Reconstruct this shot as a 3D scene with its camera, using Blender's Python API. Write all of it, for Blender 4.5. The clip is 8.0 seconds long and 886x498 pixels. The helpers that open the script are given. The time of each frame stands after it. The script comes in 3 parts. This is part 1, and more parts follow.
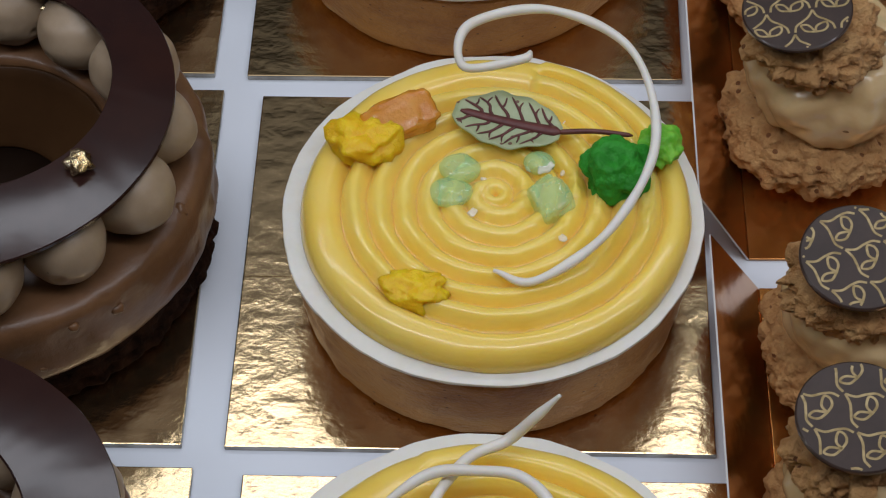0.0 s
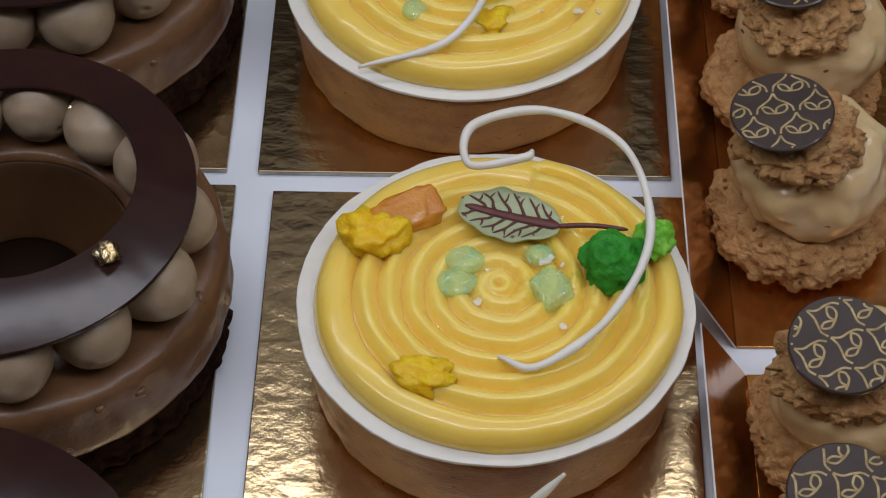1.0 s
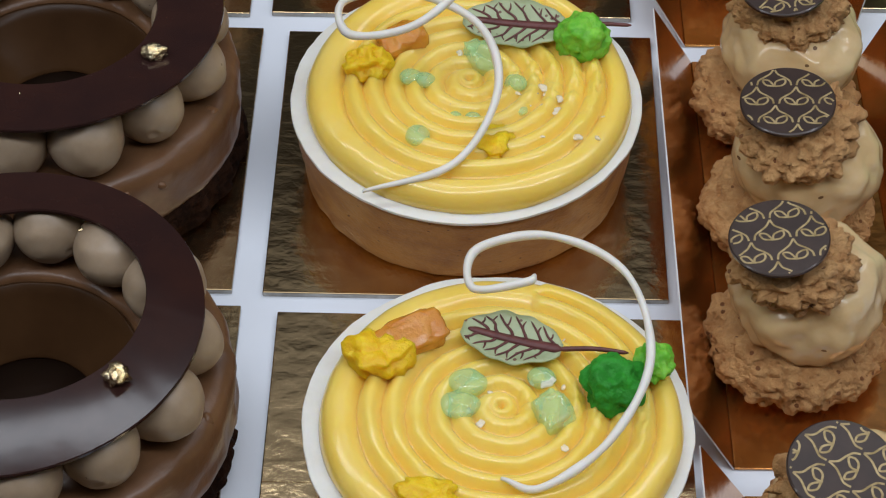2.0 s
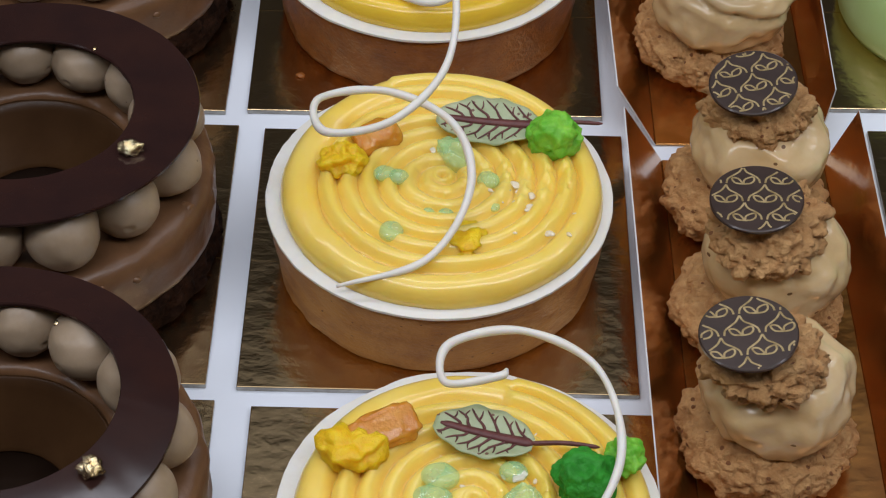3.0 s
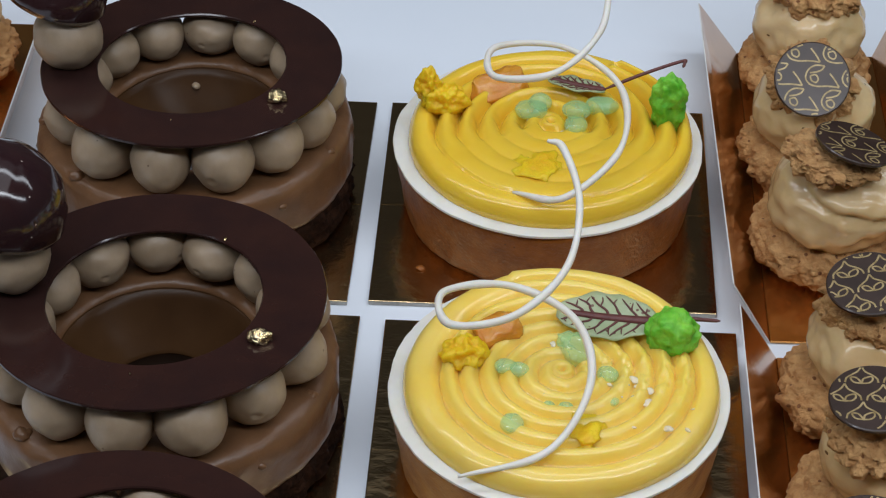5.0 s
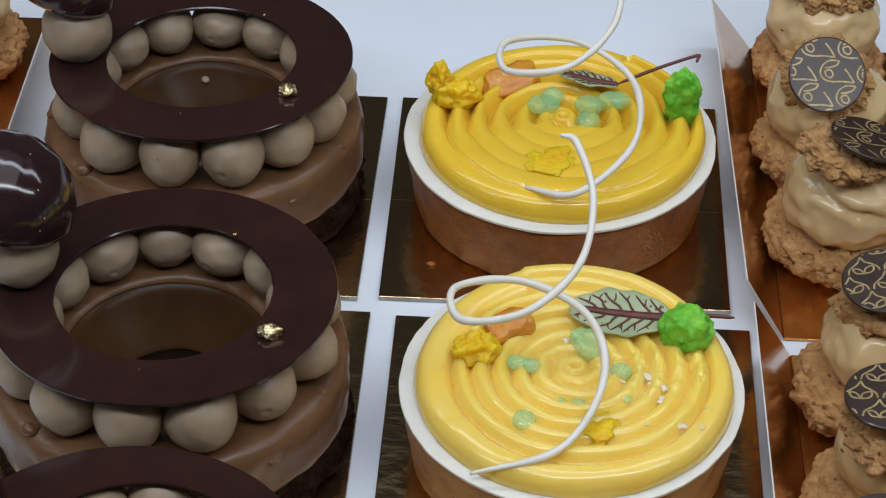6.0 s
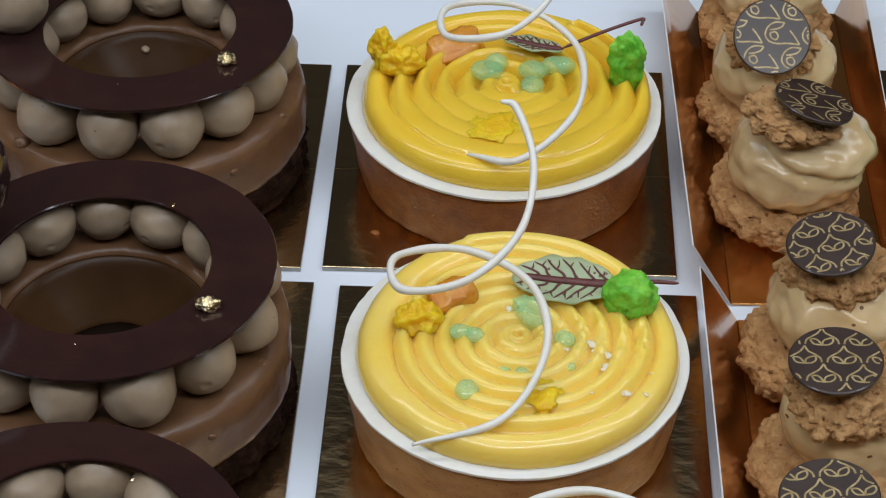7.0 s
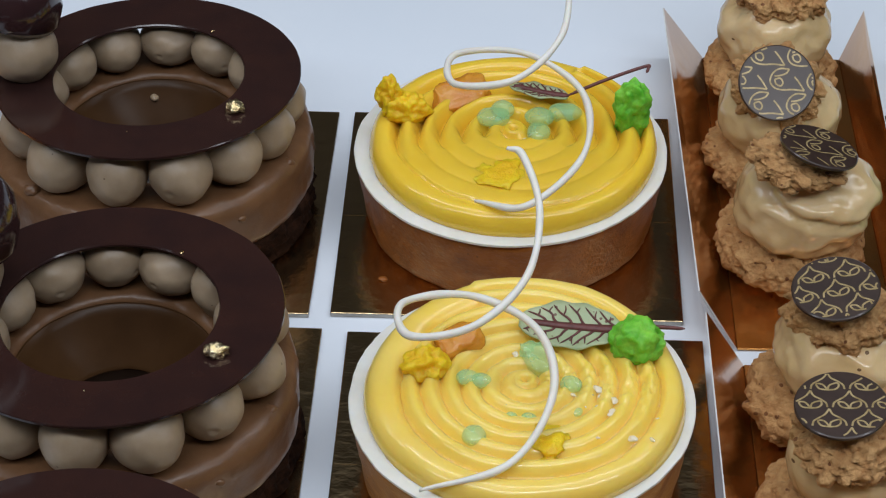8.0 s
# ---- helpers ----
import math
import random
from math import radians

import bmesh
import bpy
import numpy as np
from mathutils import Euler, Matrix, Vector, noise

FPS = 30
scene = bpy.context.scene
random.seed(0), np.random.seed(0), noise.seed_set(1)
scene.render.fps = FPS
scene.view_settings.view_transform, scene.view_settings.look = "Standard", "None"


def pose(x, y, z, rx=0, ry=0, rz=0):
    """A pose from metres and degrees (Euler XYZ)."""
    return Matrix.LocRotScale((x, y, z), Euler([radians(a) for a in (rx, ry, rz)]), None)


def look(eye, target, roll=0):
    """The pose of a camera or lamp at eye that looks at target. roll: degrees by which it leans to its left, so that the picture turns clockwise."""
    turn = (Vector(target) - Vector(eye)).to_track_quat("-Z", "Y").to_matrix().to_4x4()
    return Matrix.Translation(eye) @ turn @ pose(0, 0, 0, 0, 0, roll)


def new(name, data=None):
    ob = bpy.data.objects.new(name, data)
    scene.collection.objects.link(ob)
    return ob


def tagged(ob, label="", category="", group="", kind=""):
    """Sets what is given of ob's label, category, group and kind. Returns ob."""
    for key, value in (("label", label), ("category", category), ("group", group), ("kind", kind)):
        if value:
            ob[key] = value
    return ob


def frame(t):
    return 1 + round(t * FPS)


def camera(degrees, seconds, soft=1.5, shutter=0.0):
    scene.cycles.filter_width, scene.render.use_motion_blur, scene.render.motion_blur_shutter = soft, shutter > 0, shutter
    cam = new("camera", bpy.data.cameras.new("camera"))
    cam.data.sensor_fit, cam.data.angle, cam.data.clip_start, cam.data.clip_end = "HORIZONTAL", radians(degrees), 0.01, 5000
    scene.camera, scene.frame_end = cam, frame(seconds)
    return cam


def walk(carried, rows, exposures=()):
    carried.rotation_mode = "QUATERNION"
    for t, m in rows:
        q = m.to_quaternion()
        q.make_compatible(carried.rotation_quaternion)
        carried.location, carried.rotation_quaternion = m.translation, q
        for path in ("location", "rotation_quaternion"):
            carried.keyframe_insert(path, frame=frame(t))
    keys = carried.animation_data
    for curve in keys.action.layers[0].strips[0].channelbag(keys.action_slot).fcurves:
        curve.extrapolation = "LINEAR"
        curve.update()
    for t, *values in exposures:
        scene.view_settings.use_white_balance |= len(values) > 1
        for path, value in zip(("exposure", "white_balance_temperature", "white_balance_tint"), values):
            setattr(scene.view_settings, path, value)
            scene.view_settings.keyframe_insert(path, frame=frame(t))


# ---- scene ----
cam = camera(23.7, 8.0, soft=1.2)
PATH = [
    (0, (0.008, -0.359, 0.348), (-0.045, 0.857, -1.238), -1.7),
    (0.5, (0.005, -0.36, 0.351), (-0.037, 0.863, -1.231), -0.9),
    (0.7, (0.008, -0.368, 0.355), (-0.055, 0.866, -1.218), -1.5),
    (0.9, (0.0, -0.375, 0.365), (-0.021, 0.89, -1.185), -0.3),
    (1, (-0.001, -0.374, 0.366), (-0.016, 0.911, -1.167), -0.1),
    (1.5, (-0.006, -0.377, 0.369), (-0.033, 0.964, -1.114), 0.1),
    (1.7, (-0.005, -0.377, 0.371), (-0.025, 0.975, -1.102), 0.2),
    (2.8, (-0.005, -0.38, 0.377), (0.028, 1.028, -1.043), 1.7),
    (3, (-0.005, -0.381, 0.376), (0.018, 1.05, -1.021), 1.5),
    (3.5, (-0.007, -0.383, 0.381), (-0.015, 1.085, -0.978), 1.0),
    (4, (-0.009, -0.384, 0.381), (-0.046, 1.127, -0.929), 0.5),
    (4.5, (-0.012, -0.386, 0.382), (-0.061, 1.151, -0.897), 0.4),
    (4.7, (-0.013, -0.388, 0.383), (-0.068, 1.161, -0.881), 0.4),
    (6, (-0.016, -0.385, 0.379), (-0.081, 1.163, -0.885), 0.5),
    (6.5, (-0.014, -0.38, 0.375), (-0.067, 1.149, -0.913), 0.6),
    (7, (-0.009, -0.38, 0.376), (-0.045, 1.149, -0.913), 0.4),
    (7.5, (-0.009, -0.381, 0.378), (-0.057, 1.175, -0.878), -0.0),
    (8, (-0.008, -0.382, 0.378), (-0.055, 1.174, -0.878), -0.0),
]
walk(cam, [(t, look(eye, target, roll)) for t, eye, target, roll in PATH],
     exposures=[(0, -0.23, 6500, 16), (0.9, -0.28, 6600, 19), (1.4, 0.08, 6450, 14), (3.0, 0.13, 6550, 17), (3.5, -0.02, 6650, 20), (4.0, -0.01, 6600, 18),
                (4.5, 0.12, 6400, 13), (8.0, 0.18, 6350, 12)])

# ---- light ----
world = bpy.data.worlds.new("shop_air")
world.use_nodes = True
world.node_tree.nodes["Background"].inputs["Color"].default_value = (0.75, 0.82, 1.0, 1)
world.node_tree.nodes["Background"].inputs["Strength"].default_value = 0.12
scene.world = world


def area_lamp(name, m, width, depth, watts, colour):
    data = bpy.data.lights.new(name, "AREA")
    data.shape, data.size, data.size_y, data.energy, data.color = "RECTANGLE", width, depth, watts, colour
    ob = new(name, data)
    ob.matrix_world = m
    return ob


# the case's own light strip under its upper shelf
area_lamp("case_light_strip", look((0.0, 0.15, 0.50), (0.0, 0.08, 0.0)), 1.3, 0.06, 1.4, (0.87, 0.945, 1.0))
area_lamp("case_front_strip", look((0.0, -0.24, 0.52), (0.0, 0.02, 0.0)), 1.3, 0.05, 2.2, (0.87, 0.945, 1.0))
# unseen lamp added overhead as soft fill for the closed room
area_lamp("overhead_fill_lamp", pose(0.1, -0.5, 2.3), 2.6, 2.2, 15.0, (0.95, 0.97, 1.0))


# added lamp, out of view, that lifts the reflections in the gold boards
area_lamp("rear_fill_lamp", pose(0.0, 1.35, 2.42), 3.2, 1.5, 2.4, (0.95, 0.97, 1.0))


# ---- materials ----
def material(name, colour, rough=0.5, metal=0.0, second=None, scale=60.0, mix=(0.35, 0.65), bump=0.0, bump_scale=300.0, bump_size=0.0005, bump_rough=0.5,
             sss=0.0, sss_radius=(0.004, 0.002, 0.001), sss_tint=(1, 0.6, 0.3), coat=0.0, specks=None, speck_scale=500.0, speck_size=0.12, ior=1.45, rough_var=0.0,
             transmission=0.0, stretch=(1, 1, 1), alpha=1.0):
    m = bpy.data.materials.new(name)
    m.use_nodes = True
    nt = m.node_tree
    b = nt.nodes["Principled BSDF"]
    L = nt.links.new
    b.inputs["Roughness"].default_value, b.inputs["Metallic"].default_value, b.inputs["IOR"].default_value = rough, metal, ior
    b.inputs["Transmission Weight"].default_value = transmission
    b.inputs["Alpha"].default_value = alpha
    b.inputs["Coat Weight"].default_value, b.inputs["Coat Roughness"].default_value = coat, 0.12
    if sss:
        b.inputs["Subsurface Weight"].default_value = sss
        b.inputs["Subsurface Radius"].default_value = sss_tint
        b.inputs["Subsurface Scale"].default_value = sss_radius[0]
    co = nt.nodes.new("ShaderNodeTexCoord")
    mp = nt.nodes.new("ShaderNodeMapping")
    mp.inputs["Scale"].default_value = stretch
    L(co.outputs["Object"], mp.inputs["Vector"])
    info = nt.nodes.new("ShaderNodeObjectInfo")
    off = nt.nodes.new("ShaderNodeVectorMath")
    off.operation = "ADD"
    L(mp.outputs["Vector"], off.inputs[0])
    L(info.outputs["Random"], off.inputs[1])
    P = off.outputs["Vector"]
    second = second or tuple(0.82 * c for c in colour)
    n1 = nt.nodes.new("ShaderNodeTexNoise")
    n1.inputs["Scale"].default_value, n1.inputs["Detail"].default_value, n1.inputs["Roughness"].default_value = scale, 6, 0.6
    L(P, n1.inputs["Vector"])
    r1 = nt.nodes.new("ShaderNodeMapRange")
    r1.inputs["From Min"].default_value, r1.inputs["From Max"].default_value = mix
    L(n1.outputs["Fac"], r1.inputs["Value"])
    mx = nt.nodes.new("ShaderNodeMix")
    mx.data_type = "RGBA"
    mx.inputs["A"].default_value, mx.inputs["B"].default_value = (*colour, 1), (*second, 1)
    L(r1.outputs["Result"], mx.inputs["Factor"])
    out = mx.outputs["Result"]
    if specks:
        v = nt.nodes.new("ShaderNodeTexVoronoi")
        v.inputs["Scale"].default_value = speck_scale
        L(P, v.inputs["Vector"])
        lt = nt.nodes.new("ShaderNodeMath")
        lt.operation = "LESS_THAN"
        lt.inputs[1].default_value = speck_size
        L(v.outputs["Distance"], lt.inputs[0])
        # keep only some of the cells
        sep = nt.nodes.new("ShaderNodeSeparateColor")
        L(v.outputs["Color"], sep.inputs["Color"])
        some = nt.nodes.new("ShaderNodeMath")
        some.operation = "GREATER_THAN"
        some.inputs[1].default_value = 0.72
        L(sep.outputs["Red"], some.inputs[0])
        both = nt.nodes.new("ShaderNodeMath")
        both.operation = "MULTIPLY"
        L(lt.outputs[0], both.inputs[0])
        L(some.outputs[0], both.inputs[1])
        m2 = nt.nodes.new("ShaderNodeMix")
        m2.data_type = "RGBA"
        L(both.outputs[0], m2.inputs["Factor"])
        L(out, m2.inputs["A"])
        m2.inputs["B"].default_value = (*specks, 1)
        out = m2.outputs["Result"]
    L(out, b.inputs["Base Color"])
    if rough_var:
        rr = nt.nodes.new("ShaderNodeMapRange")
        rr.inputs["To Min"].default_value, rr.inputs["To Max"].default_value = rough - rough_var, rough + rough_var
        L(n1.outputs["Fac"], rr.inputs["Value"])
        L(rr.outputs["Result"], b.inputs["Roughness"])
    if bump:
        n2 = nt.nodes.new("ShaderNodeTexNoise")
        n2.inputs["Scale"].default_value, n2.inputs["Detail"].default_value, n2.inputs["Roughness"].default_value = bump_scale, 6, bump_rough
        h = n2.outputs["Fac"]
        L(P, n2.inputs["Vector"])
        bp = nt.nodes.new("ShaderNodeBump")
        bp.inputs["Strength"].default_value, bp.inputs["Distance"].default_value = bump, bump_size
        L(h, bp.inputs["Height"])
        L(bp.outputs["Normal"], b.inputs["Normal"])
    return m


WHITE_TRAY = material("white_tray_card", (0.78, 0.83, 0.90), 0.42, second=(0.74, 0.80, 0.88), scale=8, bump=0.1, bump_scale=60, bump_size=0.0004)
GOLD = material("gold_card", (0.74, 0.56, 0.31), 0.17, 1.0, second=(0.66, 0.49, 0.27), scale=40, bump=0.2, bump_scale=230, bump_size=0.0010,
                rough_var=0.05, stretch=(0.9, 1.1, 1), coat=0.2)
GOLD_BOAT = material("copper_gold_card", (0.76, 0.36, 0.085), 0.2, 0.92, second=(0.52, 0.21, 0.045), scale=30, bump=0.4, bump_scale=75, bump_size=0.0014, rough_var=0.08, coat=1.0)
FOIL_EDGE = material("silver_foil_edge", (0.50, 0.48, 0.44), 0.35, 0.8, second=(0.22, 0.20, 0.17), scale=120, bump=0.4, bump_scale=300)
CARD_EDGE = material("white_card_edge", (0.75, 0.75, 0.74), 0.7, scale=200)
PASTRY = material("baked_shortcrust", (0.37, 0.122, 0.022), 0.30, second=(0.18, 0.052, 0.010), scale=170, mix=(0.3, 0.74), bump=0.7, bump_scale=900,
                  bump_size=0.0006, specks=(0.19, 0.07, 0.024), speck_scale=420, speck_size=0.14, ior=1.35)
PASTRY_PALE = material("pale_baked_shortcrust", (0.50, 0.235, 0.065), 0.40, second=(0.30, 0.105, 0.025), scale=95, mix=(0.42, 0.72), bump=0.7, bump_scale=800,
                       bump_size=0.0006, specks=(0.16, 0.06, 0.02), speck_scale=420, speck_size=0.14, stretch=(1, 1, 1.6), ior=1.35)
WHITE_CHOC = material("white_chocolate", (0.80, 0.77, 0.71), 0.38, second=(0.74, 0.70, 0.63), scale=120, sss=0.25, bump=0.15, bump_scale=400, bump_size=0.0003)
CURD = material("lemon_curd", (0.885, 0.655, 0.155), 0.30, second=(0.865, 0.605, 0.10), scale=60, sss=0.8, sss_radius=(0.005, 0, 0), sss_tint=(0.9, 1, 0.6), coat=0.6,
                bump=0.22, bump_scale=160, bump_size=0.0006, rough_var=0.06)
CURD_DEEP = material("deep_lemon_curd", (0.84, 0.575, 0.055), 0.24, second=(0.82, 0.53, 0.04), scale=60, sss=0.5, sss_radius=(0.003, 0, 0), sss_tint=(0.9, 1, 0.3), coat=0.45,
                     bump=0.2, bump_scale=140, bump_size=0.0006, rough_var=0.06)
SPONGE_Y = material("yellow_sponge", (0.87, 0.59, 0.013), 0.5, second=(0.79, 0.46, 0.007), scale=200, sss=0.7, sss_tint=(1, 0.75, 0.1), bump=0.8, bump_scale=800, bump_size=0.0006)
SPONGE_G = material("green_sponge", (0.26, 0.62, 0.06), 0.55, second=(0.09, 0.42, 0.02), scale=220, sss=0.5, sss_tint=(0.5, 1, 0.2), bump=0.8, bump_scale=800, bump_size=0.0006)
SPONGE_DG = material("dark_green_sponge", (0.02, 0.30, 0.02), 0.65, second=(0.01, 0.2, 0.01), scale=260, sss=0.2, bump=0.9, bump_scale=900, bump_size=0.0006)
ORANGE = material("candied_orange", (0.66, 0.235, 0.014), 0.14, second=(0.76, 0.34, 0.035), scale=200, alpha=0.85, sss=0.4, coat=0.4, bump=0.9, bump_scale=420, bump_size=0.0006)
GEL = material("green_gel", (0.42, 0.87, 0.45), 0.06, second=(0.50, 0.90, 0.50), scale=120, coat=0.9, alpha=0.52, transmission=0.3, ior=1.33)
SUGAR = material("clear_sugar", (0.93, 0.90, 0.80), 0.15, second=(0.90, 0.85, 0.70), scale=300, alpha=0.6, coat=0.8)
LEAF = material("sorrel_leaf", (0.30, 0.375, 0.20), 0.38, second=(0.44, 0.49, 0.31), scale=160, mix=(0.3, 0.7), sss=0.15, bump=0.4, bump_scale=500, bump_size=0.0004, specks=(0.16, 0.09, 0.06), speck_scale=620, speck_size=0.26)
VEIN = material("dark_red_vein", (0.10, 0.028, 0.026), 0.45, second=(0.15, 0.045, 0.04), scale=500)
MOUSSE = material("milk_chocolate_glaze", (0.192, 0.094, 0.043), 0.36, second=(0.122, 0.058, 0.026), scale=70, mix=(0.35, 0.7), sss=0.1, coat=0.05,
                  bump=0.5, bump_scale=85, bump_size=0.0012, bump_rough=0.6)
BROWNIE = material("brownie_crumb", (0.042, 0.019, 0.011), 0.8, second=(0.012, 0.006, 0.004), scale=260, bump=1.0, bump_scale=420, bump_size=0.0016, ior=1.12)
# ganache with the deep hollow's shade put into its near-black colour
WELL = material("shaded_ganache", (0.010, 0.005, 0.003), 0.3, second=(0.014, 0.007, 0.004), scale=60)
BALL = material("praline_cream", (0.375, 0.28, 0.19), 0.40, second=(0.31, 0.228, 0.15), scale=150, sss=0.15, bump=0.35, bump_scale=350, bump_size=0.0004,
                specks=(0.17, 0.115, 0.07), speck_scale=260, speck_size=0.08)
GANACHE = material("ganache_glaze", (0.064, 0.030, 0.012), 0.28, second=(0.044, 0.020, 0.008), scale=50, ior=1.22, bump=0.2, bump_scale=90, bump_size=0.0006)
DARK_CHOC = material("dark_chocolate", (0.034, 0.014, 0.011), 0.13, second=(0.024, 0.011, 0.010), scale=60, rough_var=0.05, bump=0.14, bump_scale=30, bump_size=0.0010)
GLAZE = material("dark_mirror_glaze", (0.022, 0.010, 0.012), 0.12, second=(0.03, 0.012, 0.012), scale=90, coat=0.5, bump=0.15, bump_scale=90, bump_size=0.0006, specks=(0.40, 0.34, 0.30), speck_scale=330, speck_size=0.07)
GOLD_LEAF = material("gold_leaf", (0.95, 0.80, 0.52), 0.16, 1.0, second=(0.86, 0.63, 0.30), scale=500, bump=1.0, bump_scale=900, bump_size=0.0008)
CRAQUELIN = material("craquelin_crust", (0.72, 0.42, 0.175), 0.5, second=(0.45, 0.20, 0.065), scale=300, mix=(0.32, 0.74), bump=1.0, bump_scale=1000,
                     bump_size=0.0016, bump_rough=0.62, specks=(0.24, 0.09, 0.03), speck_scale=380, speck_size=0.22)
CREAM = material("coffee_cream", (0.69, 0.51, 0.285), 0.22, second=(0.61, 0.42, 0.205), scale=70, sss=0.2, coat=0.3, bump=0.5, bump_scale=110,
                 bump_size=0.0008, specks=(0.17, 0.095, 0.045), speck_scale=170, speck_size=0.11, stretch=(1, 0.8, 1.5))
PLAQUE = material("dark_chocolate_plaque", (0.030, 0.017, 0.013), 0.35, second=(0.045, 0.026, 0.02), scale=160, coat=0.3)
PATTERN = material("gold_print", (0.50, 0.38, 0.19), 0.42, 0.3, second=(0.28, 0.20, 0.08), scale=600)
PISTACHIO = material("pale_green_glaze", (0.42, 0.58, 0.24), 0.3, second=(0.38, 0.54, 0.21), scale=50, sss=0.15, bump=0.15, bump_scale=300, bump_size=0.0004)
WALL = material("shop_wall_paint", (0.30, 0.28, 0.26), 0.8, second=(0.26, 0.245, 0.225), scale=2)
FLOOR = material("shop_floor_tile", (0.16, 0.15, 0.14), 0.5, second=(0.13, 0.12, 0.11), scale=3)


# ---- mesh helpers (millimetres in, metres out) ----
MM = 0.001


def finish(bm, smooth=True):
    me = bpy.data.meshes.new("mesh")
    bmesh.ops.recalc_face_normals(bm, faces=bm.faces[:])
    bm.to_mesh(me)
    bm.free()
    if smooth:
        for p in me.polygons:
            p.use_smooth = True
    return me


def link_mesh(name, me, mat, parent, label="", m=None):
    if mat and not me.materials:
        me.materials.append(mat)
    ob = new(name, me)
    me.name = name
    if parent:
        ob.parent = parent
    if m is not None:
        ob.matrix_basis = m
    return tagged(ob, label)


def part(name, bm, mat, parent, label="", m=None, smooth=True, crisp=0):
    me = finish(bm, smooth)
    if crisp:
        me.set_sharp_from_angle(angle=radians(crisp))
    return link_mesh(name, me, mat, parent, label, m)


def thing(name, m, label, category, group=""):
    ob = new(name)
    ob.empty_display_size = 0.01
    ob.matrix_basis = m
    return tagged(ob, label, category, group)


def at(x, y, z=0.0, rx=0, ry=0, rz=0):
    return pose(x * MM, y * MM, z * MM, rx, ry, rz)


def box(w, d, h, bevel=0.2):
    bm = bmesh.new()
    bmesh.ops.create_cube(bm, size=1.0, matrix=Matrix.Translation((0, 0, h * MM / 2)) @ Matrix.Diagonal((w * MM, d * MM, h * MM, 1)))
    if bevel:
        bmesh.ops.bevel(bm, geom=bm.edges[:], offset=bevel * MM, segments=2, affect="EDGES", profile=0.5)
    return bm


def lathe(profile, n=96, wobble=0.0, seed=0.0, wave=9.0):
    """A turned shape from (radius, height) pairs; a radius of 0 closes the end."""
    bm = bmesh.new()
    rings = []
    for r, z in profile:
        if r < 1e-6:
            rings.append([bm.verts.new((0, 0, z * MM))])
            continue
        ring = []
        for k in range(n):
            a = 2 * math.pi * k / n
            c, s = math.cos(a), math.sin(a)
            d = wobble * noise.noise(Vector((c * wave / 3 + seed, s * wave / 3, z * 0.15))) + 0.4 * wobble * noise.noise(Vector((c * wave + seed, s * wave, z * 0.4)))
            ring.append(bm.verts.new(((r + d) * c * MM, (r + d) * s * MM, (z + 0.3 * d) * MM)))
        rings.append(ring)
    for a, b in zip(rings, rings[1:]):
        if len(a) == 1 and len(b) == 1:
            continue
        for k in range(n):
            k2 = (k + 1) % n
            if len(a) == 1:
                bm.faces.new((a[0], b[k], b[k2]))
            elif len(b) == 1:
                bm.faces.new((a[k], b[0], a[k2]))
            else:
                bm.faces.new((a[k], b[k], b[k2], a[k2]))
    return bm


def blob(rx, ry, rz, sub=4, amp=0.0, freq=1.0, seed=0.0, cracks=0.0, crack_freq=0.35, flat=None, rough=0.0, plates=0.0, grain=0.9):
    """A lumpy body: an icosphere pushed in and out by noise; flat cuts its foot level."""
    bm = bmesh.new()
    bmesh.ops.create_icosphere(bm, subdivisions=sub, radius=1.0)
    for v in bm.verts:
        d = v.co.normalized()
        p = Vector((d.x * rx, d.y * ry, d.z * rz))
        q = p * freq * 0.3 + Vector((seed * 7.3, seed * 3.1, seed))
        f = amp * noise.noise(q) + 0.5 * amp * noise.noise(q * 2.3)
        if rough:
            f += rough * noise.fractal(p * grain + Vector((seed, 0, 0)), 1.0, 2.0, 4)
        if cracks:
            dist, sites = noise.voronoi(p * crack_freq + Vector((seed, seed, 0)))
            f += plates * noise.noise(sites[0] * 4.7)
            f += cracks * (min((dist[1] - dist[0]) * 2.2, 1.0) - 0.6)
        p = p + d * f
        if flat is not None and p.z < flat:
            p.z = flat + (p.z - flat) * 0.1
        v.co = p * MM
    return bm


def smooth_path(points, steps=8):
    """A Catmull-Rom curve through the points."""
    P = [Vector(p) for p in points]
    P = [2 * P[0] - P[1]] + P + [2 * P[-1] - P[-2]]
    out = []
    for i in range(1, len(P) - 2):
        a, b, c, d = P[i - 1:i + 3]
        for k in range(steps):
            t = k / steps
            out.append(0.5 * ((2 * b) + (c - a) * t + (2 * a - 5 * b + 4 * c - d) * t * t + (3 * b - a - 3 * c + d) * t ** 3))
    out.append(P[-2])
    return out


